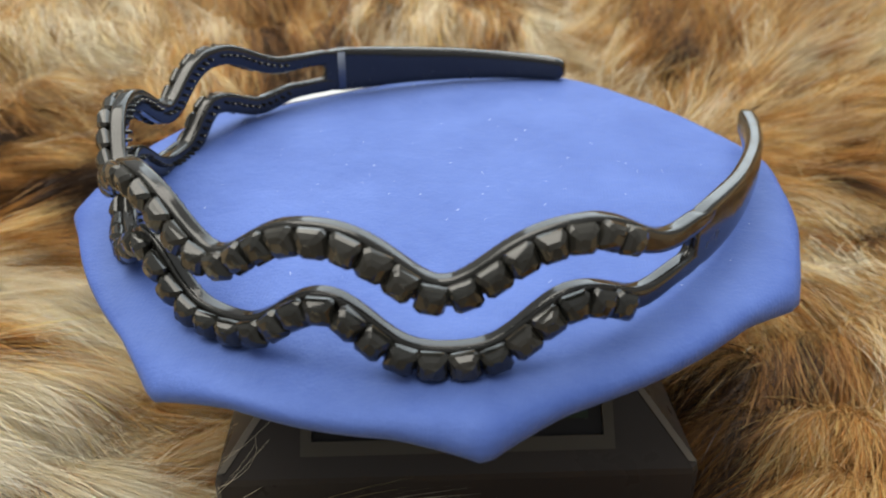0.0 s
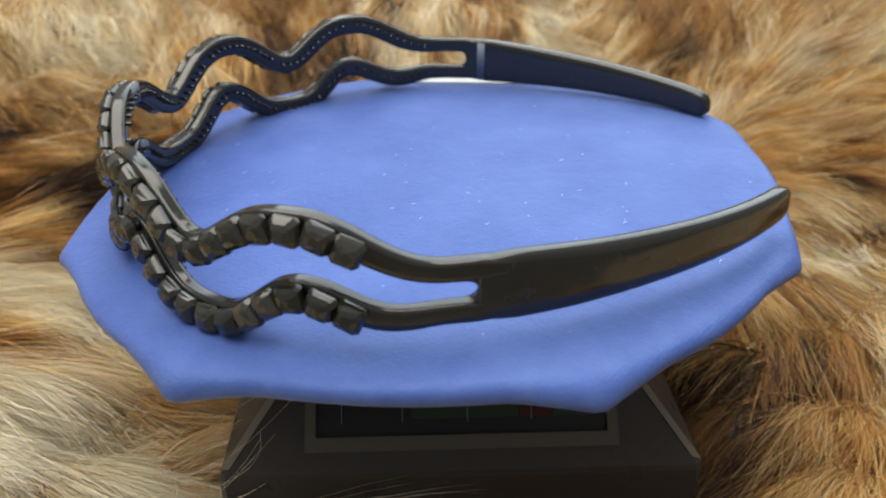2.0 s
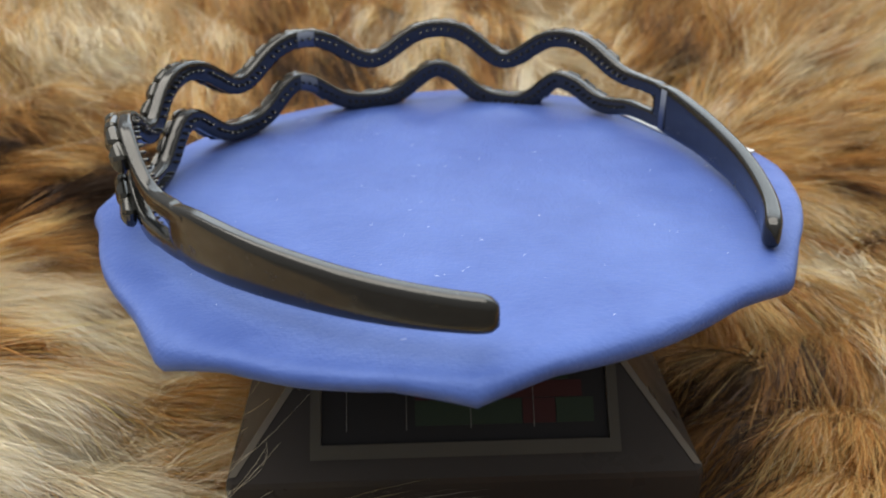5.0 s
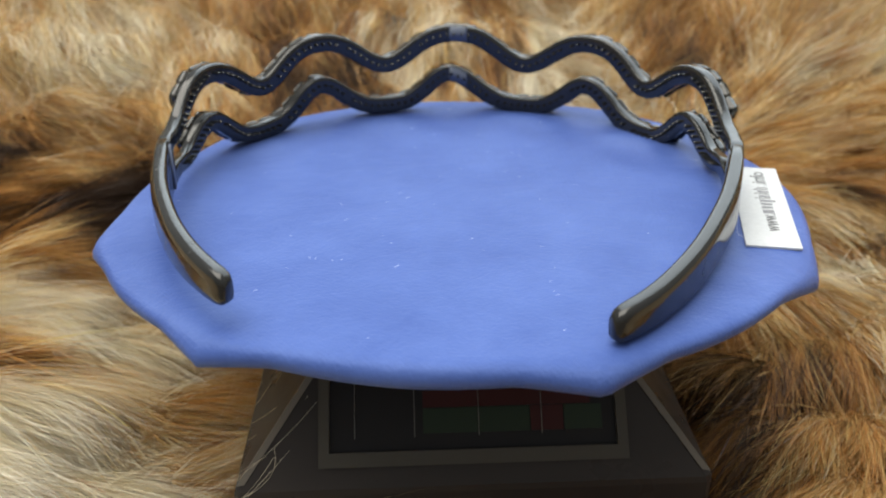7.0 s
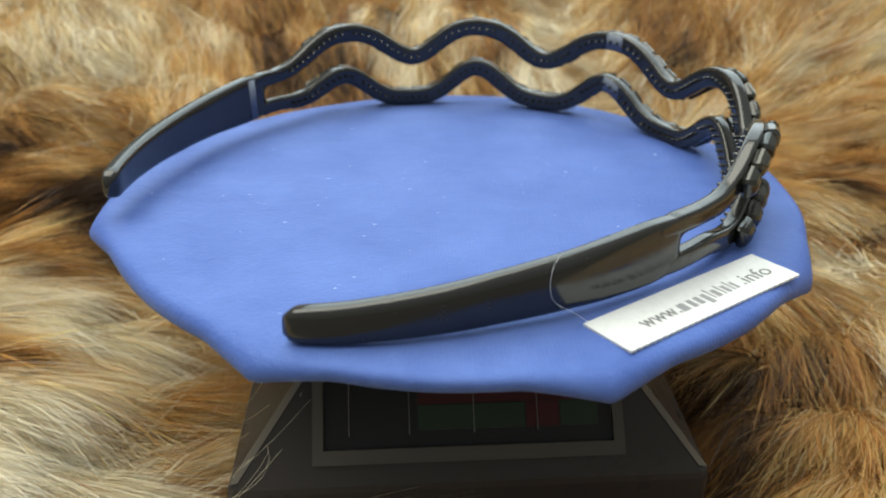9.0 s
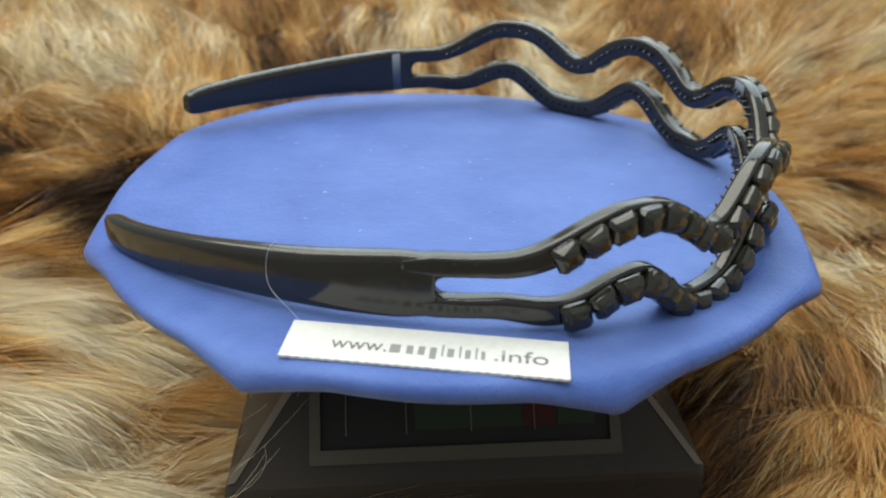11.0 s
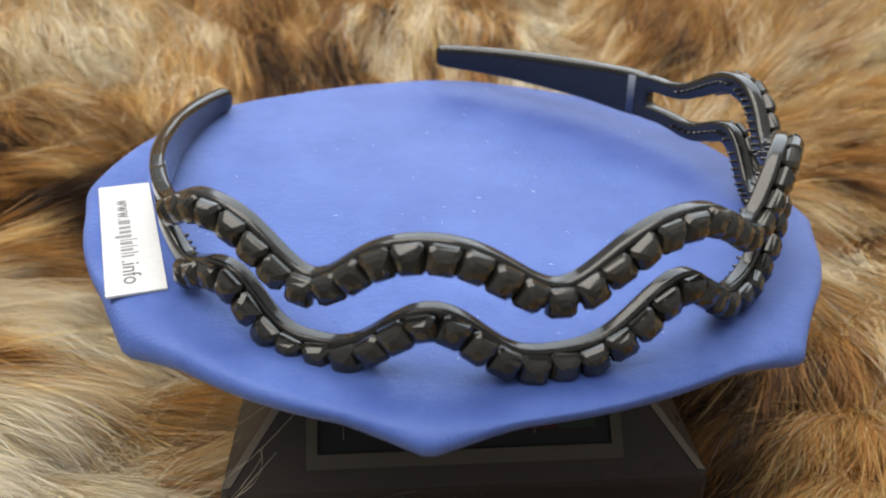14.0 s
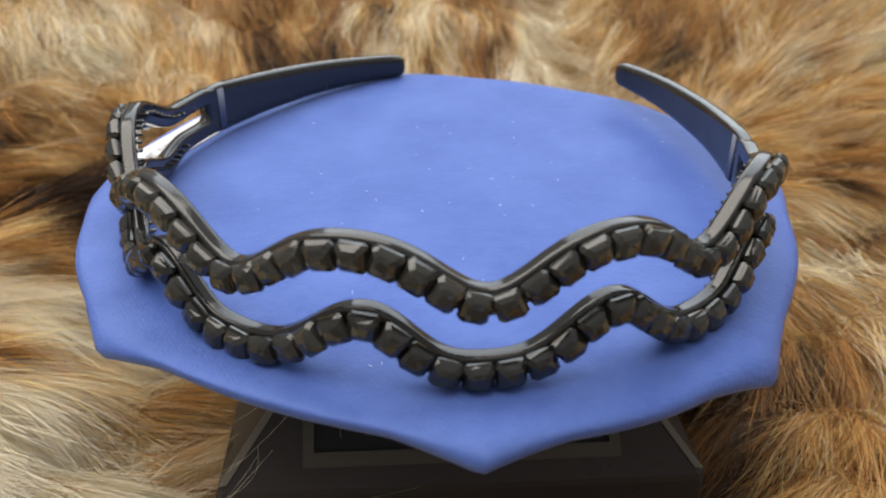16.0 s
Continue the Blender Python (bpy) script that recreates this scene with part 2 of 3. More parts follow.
def profile(center, side, up, half_h, half_t, n=16, power=3.4):
    ring = []
    for i in range(n):
        a = 2 * math.pi * (i + 0.5) / n
        c, s = math.cos(a), math.sin(a)
        q = (abs(c) ** power + abs(s) ** power) ** (-1 / power)
        ring.append(center + side * (c * q * half_t) + up * (s * q * half_h))
    return ring


def strand(upper):
    bm = bmesh.new()
    rings = []
    n = 340
    for i in range(n + 1):
        phi = -100 + 200 * i / n
        p = band_point(phi, strand_mid(phi, upper))
        t = (band_point(phi + 0.3, strand_mid(phi + 0.3, upper)) - band_point(phi - 0.3, strand_mid(phi - 0.3, upper))).normalized()
        side = Vector((p.x, p.y, 0)).normalized()
        up = side.cross(t).normalized()
        if up.z < 0:
            up = -up
        side = (side - t * side.dot(t)).normalized()
        hh = 0.0022 - 0.0005 * min(1, max(0, (abs(phi) - 78) / 12)) - 0.0006 * max(0, (abs(phi) - 95) / 5)
        rings.append(profile(p, side, up, hh, 0.00136 - 0.00004 * (abs(phi) > 92), 28, float(np.interp(abs(phi), [74, 82, 88, 95], [6.5, 4.2, 4.6, 8.0]))))
    return loft(bm, rings)


def arm(sign, end):
    bm = bmesh.new()
    rings = []
    n = 70
    for i in range(n + 1):
        f = i / n
        phi = sign * (95.0 + (end - 95.0) * f)
        h = 0.0056 - 0.0028 * f ** 1.1 - 0.0007 * max(0.0, 1 - f * 9) ** 1.5
        t = 0.00126 + 0.00056 * min(1.0, f * 3) - 0.0001 * f
        e = (1 - f) * (end - 95) * 0.00115
        if e < 0.0030:
            h *= 0.62 + 0.38 * math.sqrt(max(0.0, 1 - (1 - e / 0.0030) ** 2))
            t *= 0.6 + 0.4 * math.sqrt(max(0.0, 1 - (1 - e / 0.0030) ** 2))
        p = band_point(phi, arm_mid(phi))
        side = Vector((p.x, p.y, 0)).normalized()
        lean = radians(3) * min(1.0, f * 4)
        up = Vector((0, 0, math.cos(lean))) - side * math.sin(lean)
        out = side * math.cos(lean) + Vector((0, 0, math.sin(lean)))
        rings.append(profile(p, out, up, h, t, 36, 8.0 - 4.4 * min(1.0, f * 3)))
    loft(bm, rings)
    # the slot's rounded end
    g = 0.0019
    for half in (1, -1):
        web = []
        for i in range(8):
            q = g * i / 7
            phi = sign * (95.2 - math.degrees(q / 0.058))
            low_, high = math.sqrt(max(0.0, g * g - (g - q) ** 2)) * half, g * 1.15 * half
            a, b = band_point(phi, arm_mid(phi) + low_), band_point(phi, arm_mid(phi) + high)
            d = Vector((a.x, a.y, 0)).normalized() * 0.00118
            web.append([a - d, a + d, b + d, b - d])
        loft(bm, web)
    return bm


headband = spinning(new("headband"))
tagged(headband, "black glossy plastic headband with two wavy strands of faceted black gems", "headband")
part("strand", strand(True), PLASTIC, headband)
part("strand", strand(False), PLASTIC, headband)
part("arm", arm(1, 152.5), PLASTIC, headband, "smooth tapered glossy black arm")
part("arm", arm(-1, 156.5), PLASTIC, headband, "smooth tapered glossy black arm")


def gem_mesh(seed):
    """A cushion-cut stone: girdle, two rows of crown facets, a small table."""
    rnd = random.Random(seed)
    bm = bmesh.new()
    rings = []
    tx, ty = rnd.uniform(-0.25, 0.25), rnd.uniform(-0.25, 0.25)
    for half, cut, h, mv in ((1.7, 0.35, -0.5, 0), (2.2, 0.45, 0.2, 0), (2.26, 0.6, 0.75, 0), (2.05, 0.68, 1.35, 0.3), (1.5, 0.6, 1.95, 0.6), (0.8, 0.36, 2.3, 1)):
        ring = []
        k = half - cut
        for x, y in ((half, -k), (half, k), (k, half), (-k, half), (-half, k), (-half, -k), (-k, -half), (k, -half)):
            ring.append(((x * 1.02 + tx * mv + rnd.uniform(-0.07, 0.07)) / 1000, (y + ty * mv + rnd.uniform(-0.07, 0.07)) / 1000,
                         (h + 0.12 * mv * rnd.uniform(-1, 1)) / 1000))
        rings.append(ring)
    loft(bm, rings)
    me = bpy.data.meshes.new("gem")
    bm.to_mesh(me)
    bm.free()
    me.materials.append(GEM)
    return me


GEMS = [gem_mesh(s) for s in range(9)]
bm = bmesh.new()
loft(bm, [[(r * math.cos(2 * math.pi * i / 6), r * math.sin(2 * math.pi * i / 6), z) for i in range(6)]
          for r, z in ((0.00042, -0.0002), (0.00038, 0.0009), (0.0002, 0.0012))])
TOOTH = bpy.data.meshes.new("tooth")
bm.to_mesh(TOOTH)
bm.free()
TOOTH.materials.append(PLASTIC)


def strand_frame(phi, upper, out, lift):
    p = band_point(phi, strand_mid(phi, upper))
    t = (band_point(phi + 0.3, strand_mid(phi + 0.3, upper)) - band_point(phi - 0.3, strand_mid(phi - 0.3, upper))).normalized()
    side = Vector((p.x, p.y, 0)).normalized()
    up = side.cross(t).normalized()
    if up.z < 0:
        up = -up
    m = Matrix((t, up if t.cross(up).dot(side) > 0 else -up, side)).transposed().to_4x4()
    m.translation = p + side * out + up * lift
    return m


def along(upper, start, end, pitch):
    """Angles spaced evenly along a strand, about a pitch apart, from start to end."""
    phis = np.linspace(start, end, 1600)
    path = np.array([band_point(a, strand_mid(a, upper)) for a in phis])
    run = np.concatenate([[0.0], np.cumsum(np.linalg.norm(np.diff(path, axis=0), axis=1))])
    return [float(a) for a in np.interp(np.linspace(0, run[-1], round(run[-1] / pitch) + 1), run, phis)]


rnd = random.Random(4)
for upper in (True, False):
    for phi in along(upper, -76.3 if upper else -74.2, 78.2 if upper else 78.0, 0.00447):
        g = new("gem", GEMS[rnd.randrange(9)])
        g.parent = headband
        g.matrix_local = strand_frame(phi, upper, 0.0017, -0.0003) @ pose(0, 0, 0, rnd.uniform(-7, 7), rnd.uniform(-7, 7), rnd.choice((0, 90, 180, 270)) + rnd.uniform(-5, 5))
    for k, phi in enumerate(along(upper, -84, 86, 0.0019)):
        if k % 12 == 11:
            continue
        g = new("tooth", TOOTH)
        g.parent = headband
        g.matrix_local = strand_frame(phi, upper, -0.00122, rnd.uniform(-0.0001, 0.0001)) @ pose(0, 0, 0, 180, 0, 0)


def frost_patch(p0, p1, mid, half, out):
    bm = bmesh.new()
    outer = [band_point(p0 + (p1 - p0) * i / 6, mid(p0 + (p1 - p0) * i / 6) + half, out) for i in range(7)]
    lower = [band_point(p0 + (p1 - p0) * i / 6, mid(p0 + (p1 - p0) * i / 6) - half, out) for i in range(7)]
    back = [v - Vector((v.x, v.y, 0)).normalized() * -0.0003 for v in outer]
    back2 = [v - Vector((v.x, v.y, 0)).normalized() * -0.0003 for v in lower]
    loft(bm, [[a, b, c, d] for a, b, c, d in zip(outer, lower, back2, back)])
    return bm


for upper in (True, False):
    part("frosted_mark", frost_patch(0.2, 4.5, lambda a, u=upper: strand_mid(a, u), 0.0019, -0.00138), FROST, headband, "pale frosted moulding mark")
for s in (1, -1):
    part("frosted_mark", frost_patch(s * 98.2, s * 100.2, arm_mid, 0.0046, -0.00158), FROST, headband, "pale frosted moulding mark")

# ---- the paper label lying on the cloth ----
LABEL_A, LABEL_B, LABEL_W = Vector((-0.0175, 0.0573, 0)), Vector((-0.0518, 0.0341, 0)), 0.0097
label_x = (LABEL_B - LABEL_A).normalized()
label_y = Vector((-label_x.y, label_x.x, 0))
if label_y.dot(LABEL_A) > 0:
    label_y = -label_y
label_len = (LABEL_B - LABEL_A).length
paper_label = spinning(new("paper_label"))
tagged(paper_label, "white paper strip label with grey printing lying on blue cloth", "label")


def label_pos(u, v, h):
    """u along the writing, v from the lower edge up."""
    p = LABEL_A + label_x * u - label_y * (LABEL_W - v)
    return Vector((p.x, p.y, plate_z(p.x, p.y) + h))


bm = bmesh.new()
nu = 58
top = [label_pos(label_len * i / nu, LABEL_W, 0.00042) for i in range(nu + 1)]
low = [label_pos(label_len * i / nu, 0.0 if i % 2 else 0.00022, 0.00042) for i in range(nu + 1)]
loft(bm, [[a, b, b - Vector((0, 0, 0.0004)), a - Vector((0, 0, 0.0004))] for a, b in zip(top, low)])
part("paper", bm, PAPER, paper_label, smooth=False)


def label_matrix(u, v, h):
    o = label_pos(u, v, h)
    ex = (label_pos(u + 0.01, v, h) - o).normalized()
    ey = (label_pos(u, v + 0.01, h) - o).normalized()
    m = Matrix((ex, ey, ex.cross(ey))).transposed().to_4x4()
    m.translation = o
    return m


def lettering(text, size, u0, u1, v):
    cu = bpy.data.curves.new("lettering", "FONT")
    cu.body, cu.size, cu.extrude = text, size, 0.00002
    tmp = new("lettering", cu)
    me = bpy.data.meshes.new_from_object(tmp.evaluated_get(bpy.context.evaluated_depsgraph_get()))
    bpy.data.objects.remove(tmp)
    xs = [w.co.x for w in me.vertices]
    f = (u1 - u0) / (max(xs) - min(xs))
    me.transform(label_matrix(u0, v, 0.00048) @ Matrix.Scale(f, 4, (1, 0, 0)) @ Matrix.Translation((-min(xs), 0, 0)))
    me.materials.clear()
    me.materials.append(INK)
    ob = new("lettering", me)
    ob.parent = paper_label
    return ob


bpy.context.view_layer.update()
LET0, LET1 = 0.0068, 0.0384
lettering("www.", 0.0042, LET0, LET0 + 0.0082, 0.0031)
lettering(".info", 0.0042, LET1 - 0.0078, LET1, 0.0031)
# the shop's name as plain bars
u = LET0 + 0.0087
for w, hgt, low_ in ((1.9, 2.1, 0), (1.2, 2.1, 0), (1.2, 2.1, 0), (1.2, 2.9, -0.8), (0.35, 3.0, 0), (1.2, 2.1, 0), (0.35, 2.9, 0), (1.0, 2.1, 0), (0.35, 2.9, 0), (0.7, 2.1, 0)):
    bm = bmesh.new()
    loft(bm, [[label_pos(u + a * 0.001, 0.0031 + b * 0.001, h) for a, b in ((0, low_), (w * 0.8, low_), (w * 0.8, low_ + hgt), (0, low_ + hgt))] for h in (0.00044, 0.00049)])
    part("printed_bar", bm, PALE_INK, paper_label, smooth=False)
    u += (w + 0.50) * 0.001

# ---- a loose hair caught on an arm of the headband ----


def fine_thread(points, radius):
    bm = bmesh.new()
    rings = []
    for i, q in enumerate(points):
        t = (points[min(i + 1, len(points) - 1)] - points[max(i - 1, 0)]).normalized()
        a = t.orthogonal().normalized()
        b = t.cross(a)
        rings.append([q + (a * math.cos(k) + b * math.sin(k)) * radius for k in (0, 2.1, 4.2)])
    return loft(bm, rings)


pts = []
for i in range(33):
    k = i / 32
    phi = -119 - 3.5 * math.sin(k * 2.6) + 6 * k * k
    zz = 0.0608 - 0.0125 * k + 0.0006 * math.sin(k * 9)
    pts.append(band_point(phi, zz, 0.0021 + 0.0022 * k * k))
loose = spinning(part("stray_hair", fine_thread(pts, 0.00003), LINT))
tagged(loose, "single fine pale hair caught on the black headband arm", "hair")

# ---- lint on the cloth ----
bm = bmesh.new()
rnd = random.Random(9)
for _ in range(100):
    a, r = rnd.uniform(0, 2 * math.pi), 0.062 * math.sqrt(rnd.random())
    x, y = r * math.cos(a), r * math.sin(a)
    b, ln, w = rnd.uniform(0, math.pi), rnd.uniform(0.0001, 0.0009), rnd.uniform(0.00002, 0.00005)
    z = plate_z(x, y) + 0.0005
    dx, dy = math.cos(b), math.sin(b)
    ring = [[Vector((x + dx * t * ln - dy * c * w, y + dy * t * ln + dx * c * w, z + h + 0.0001 * t)) for c, h in ((-1, 0), (1, 0), (0, w))] for t in (-0.5, 0.5)]
    loft(bm, ring)
lint = spinning(part("lint", bm, LINT))
tagged(lint, "tiny white lint fibres scattered on the blue cloth", "lint", kind="stuff")

# ---- the turntable's base: black pyramid with a solar panel ----
turntable_base = new("turntable_base")
tagged(turntable_base, "glossy black plastic turntable base with sloping sides and solar panel", "turntable base")
BASE_M = pose(0.0015, 0.0, 0, 0, 0, 2.9)


def base_pt(u, v, z):
    return BASE_M @ Vector((u, v, z))


def square_ring(h, z, bev=0.0012):
    k = h - bev
    return [base_pt(x, y, z) for x, y in ((h, -k), (h, k), (k, h), (-k, h), (-h, k), (-h, -k), (-k, -h), (k, -h))]


SLOPE0, SLOPE1 = (0.0442, 0.0070), (0.0225, 0.0320)
bm = bmesh.new()
loft(bm, [square_ring(0.0452, -0.012), square_ring(0.0452, 0.0050), square_ring(0.0449, 0.0062), square_ring(*SLOPE0), square_ring(SLOPE1[0] + 0.0006, SLOPE1[1] - 0.0006), square_ring(SLOPE1[0] - 0.001, SLOPE1[1])])
part("housing", bm, BASE, turntable_base, smooth=False)


def face_pt(u, f, out):
    """On the front slope: u across, f from its foot (0) to its top (1), out along the face's normal."""
    v = -(SLOPE0[0] + (SLOPE1[0] - SLOPE0[0]) * f)
    z = SLOPE0[1] + (SLOPE1[1] - SLOPE0[1]) * f
    nrm = Vector((0, -(SLOPE1[1] - SLOPE0[1]), SLOPE0[0] - SLOPE1[0])).normalized()
    return BASE_M @ (Vector((u, v, z)) + nrm * out)


def face_box(bm, u0, u1, f0, f1, low_, high, u0t=None, u1t=None):
    u0t, u1t = u0 if u0t is None else u0t, u1 if u1t is None else u1t
    loft(bm, [[face_pt(u0, f0, o), face_pt(u1, f0, o), face_pt(u1t, f1, o), face_pt(u0t, f1, o)] for o in (low_, high)])
    return bm


# raised frame round the panel
for a in ((-0.0292, 0.0292, 0.085, 0.165), (-0.0292, -0.0272, 0.165, 0.66), (0.0272, 0.0292, 0.165, 0.66)):
    part("panel_frame", face_box(bmesh.new(), *a, -0.001, 0.0012), TRIM, turntable_base, smooth=False)
panel = part("solar_panel", face_box(bmesh.new(), -0.0271, 0.0271, 0.17, 0.66, -0.001, 0.0002), CELL_DARK, turntable_base, "dark solar panel with painted red and green reflections", False)
# reflections of the room, painted on the panel as coloured strips
for u0, u1, f0, f1, mt in ((-0.0095, 0.0108, 0.26, 0.40, GREEN_REFLECTION), (0.0110, 0.0172, 0.26, 0.40, RED_REFLECTION), (0.0174, 0.0246, 0.26, 0.40, GREEN_REFLECTION), (-0.0095, 0.0225, 0.405, 0.50, RED_REFLECTION), (-0.002, 0.0200, 0.505, 0.60, GREEN_REFLECTION)):
    part("patch", face_box(bmesh.new(), u0, u1, f0, f1, 0.0001, 0.0004), mt, panel, smooth=False)
for u in (-0.0225, -0.0112, 0.0010, 0.0130):
    part("wire", face_box(bmesh.new(), u, u + 0.00011, 0.24, 0.62, 0.0003, 0.0006), WIRE, panel, smooth=False)
# pale ridges along the two front edges of the pyramid
for s in (-1, 1):
    bm = bmesh.new()
    loft(bm, [[base_pt(s * (h - 0.0012 * k) , -(h - 0.0012 * j), z + 0.0004) for k, j in ((0, 1), (-0.3, -0.3), (1, 0))] for h, z in (SLOPE0, SLOPE1)])
    part("edge_strip", bm, EDGE, turntable_base, smooth=False)
bm = bmesh.new()
loft(bm, [[(r * math.cos(2 * math.pi * i / 32), r * math.sin(2 * math.pi * i / 32), z) for i in range(32)] for r, z in ((0.012, 0.0315), (0.012, 0.0330))])
part("spindle", bm, BASE, turntable_base)

# ---- the fur throw: a pelt that rises behind, and its hair ----


def soft_noise(x, y, scale, seed):
    """Smooth noise on arrays, about -1 to 1."""
    rs = np.random.RandomState(seed)
    out = np.zeros_like(x)
    for _ in range(9):
        a, f, p = rs.uniform(0, 2 * np.pi), scale * rs.uniform(0.5, 1.6), rs.uniform(0, 2 * np.pi)
        out += np.sin((x * np.cos(a) + y * np.sin(a)) * f + p)
    return out / 3.2


def pelt_z(x, y):
    k = np.clip(y + 0.02, 0, 0.3)
    z = -0.006 + 0.045 * (k / 0.16) ** 1.6 + np.clip(y - 0.28, 0, 1) * 0.3
    z = z + 0.012 * np.clip(np.abs(x) - 0.06, 0, 0.3) / 0.1
    d = np.maximum(np.abs(x), np.abs(y)) - 0.05
    lumps = 0.0026 * soft_noise(x, y, 90, 3) + 0.002 * soft_noise(x, y, 260, 5)
    return z + lumps - np.where(x < 0, 0.0015, 0.003) * (1 - np.clip(d / 0.035, 0, 1))


def pelt():
    nx, ny = 110, 110
    gx, gy = np.meshgrid(np.linspace(-0.37, 0.37, nx), np.linspace(-0.135, 0.33, ny))
    gz = pelt_z(gx, gy) - 0.004
    bm = bmesh.new()
    vs = [[bm.verts.new((gx[j, i], gy[j, i], gz[j, i])) for i in range(nx)] for j in range(ny)]
    for j in range(ny - 1):
        for i in range(nx - 1):
            bm.faces.new((vs[j][i], vs[j][i + 1], vs[j + 1][i + 1], vs[j + 1][i]))
    return bm


SKIN, skin_nt, skin_b = material("pelt_skin", (0.34, 0.24, 0.13), 0.9)
skin_tone = ramp(skin_nt, noise_node(skin_nt, 70, 5).outputs[0], [(0.3, (0.26, 0.17, 0.085)), (0.7, (0.42, 0.31, 0.18))])
skin_nt.links.new(skin_tone.outputs[0], skin_b.inputs["Base Color"])
fur_pelt = part("fur_ground", pelt(), SKIN)
# unseen dark slab, added so that the headband's arms reflect something dark
DARK_SLAB, slab_nt, slab_b = material("slab_brown", (0.10, 0.085, 0.07), 0.5)
slab_mottle = noise_node(slab_nt, 30, 6)
slab_tone = ramp(slab_nt, slab_mottle.outputs[0], [(0.3, (0.085, 0.070, 0.056)), (0.7, (0.13, 0.11, 0.09))])
slab_nt.links.new(slab_tone.outputs[0], slab_b.inputs["Base Color"])
bm = bmesh.new()
loft(bm, [[(x, y, z) for x, y in ((-0.75, -0.5), (0.75, -0.5), (0.75, 0.75), (-0.75, 0.75))] for z in (-0.050, -0.020)])
tagged(part("added_dark_slab", bm, DARK_SLAB, smooth=False), "unseen dark slab added under the fur throw to darken reflections", "table", kind="structure")
tagged(fur_pelt, "thick brown and cream fur throw spread under the turntable", "fur throw", kind="structure")

# how the pelt lies and its colour, shaded hollows and gaps painted dark too: place in cm, degrees, tone from 0 dark
# brown over 1 rust and 2 tan to 3 cream
PELT_NORTH_WEST = [
    (-14.8, 13.2, -58, 1.9), (-13.1, 12.1, -39, 2.3), (-12.1, 13.4, -53, 2.9), (-11.3, 12.0, -58, 2.9), (-11.7, 10.7, -43, 2.3), (-13.4, 10.6, -52, 2.0), (-12.0, 9.2, -38, 1.5),
    (-10.4, 13.4, -63, 1.9), (-8.9, 13.5, -67, 2.1), (-13.4, 9.3, -16, 0.5), (-13.1, 8.0, -17, -1.2), (-11.7, 7.7, 4, 1.7), (-12.1, 7.0, 4, 1.0), (-10.8, 5.9, 42, -3.1),
    (-10.6, 6.7, 48, -3.0), (-11.0, 5.3, 43, -2.6), (-12.2, 5.9, 15, 0.8), (-11.6, 4.6, 37, 0.8), (-10.5, 4.4, 35, -0.1), (-9.4, 11.6, -59, 1.9), (-10.2, 10.4, -52, 1.5),
    (-7.8, 13.3, -68, 1.5),
]
PELT_WEST = [
    (-11.2, 3.3, -13, 2.2), (-10.4, 2.9, -14, 0.7), (-10.8, 2.1, -14, 2.8), (-9.7, 1.9, -14, 2.6), (-9.8, 0.7, -16, 3.1), (-8.6, 0.5, 3, 3.4), (-10.1, 0.1, -39, 0.8),
    (-9.4, -0.3, -34, 1.1), (-8.8, -0.7, -21, 3.0), (-7.9, -0.4, -7, 3.1), (-9.3, -1.2, -20, 1.9), (-8.2, -1.3, -22, 1.8), (-6.7, -1.3, -9, 1.6), (-5.8, -1.0, 33, 1.6),
    (-7.1, -0.4, -16, 2.2), (-5.8, -2.1, 34, 2.2), (-5.2, -1.7, 32, 1.5), (-7.6, -2.3, -26, 2.0),
]
PELT_SOUTH_WEST = [
    (-9.3, -1.9, -29, 4.4), (-8.6, -2.3, -36, 4.5), (-7.8, -3.0, -36, 4.8), (-8.5, -3.2, -33, 3.4), (-6.9, -3.4, -34, 4.5), (-6.0, -3.9, -29, 4.7), (-6.6, -2.8, -14, 3.0),
    (-5.5, -3.2, 31, 3.1), (-8.3, -3.8, -30, 4.9), (-7.7, -4.3, -29, -1.0), (-7.2, -3.6, -34, -0.8), (-9.7, -0.4, -36, -0.6), (-7.2, -4.2, -30, 4.1), (-6.5, -4.3, -22, 4.8), (-8.1, -4.6, -28, 3.5), (-4.8, -4.3, -3, 3.8),
    (-5.0, -3.7, 6, 2.2), (-4.6, -3.2, 38, 1.9),
]
PELT_NORTH = [
    (-6.4, 14.1, -74, 0.3), (-5.5, 14.8, -79, 1.0), (-5.2, 12.6, -79, 0.0), (-4.6, 14.7, -84, 2.1), (-4.0, 14.5, -85, 0.3), (-3.5, 12.6, -85, 0.1), (-3.3, 14.5, -86, 3.0),
    (-2.8, 14.8, -86, 0.8), (-2.4, 13.6, -87, 2.9), (-2.8, 11.8, -86, 0.4), (-2.0, 14.5, -87, 0.9), (-1.5, 14.5, -88, 2.6), (-1.0, 12.8, -88, 3.0), (-0.3, 12.9, -89, 0.6),
    (-0.4, 15.0, -89, 2.5), (0.3, 12.9, -90, 2.9), (0.9, 14.9, -91, 0.0), (1.3, 14.6, -87, 2.5), (1.5, 12.5, -92, 0.0), (2.3, 14.6, -89, 0.8), (2.9, 14.6, -89, 2.5),
    (2.9, 12.2, -90, 2.9),
]
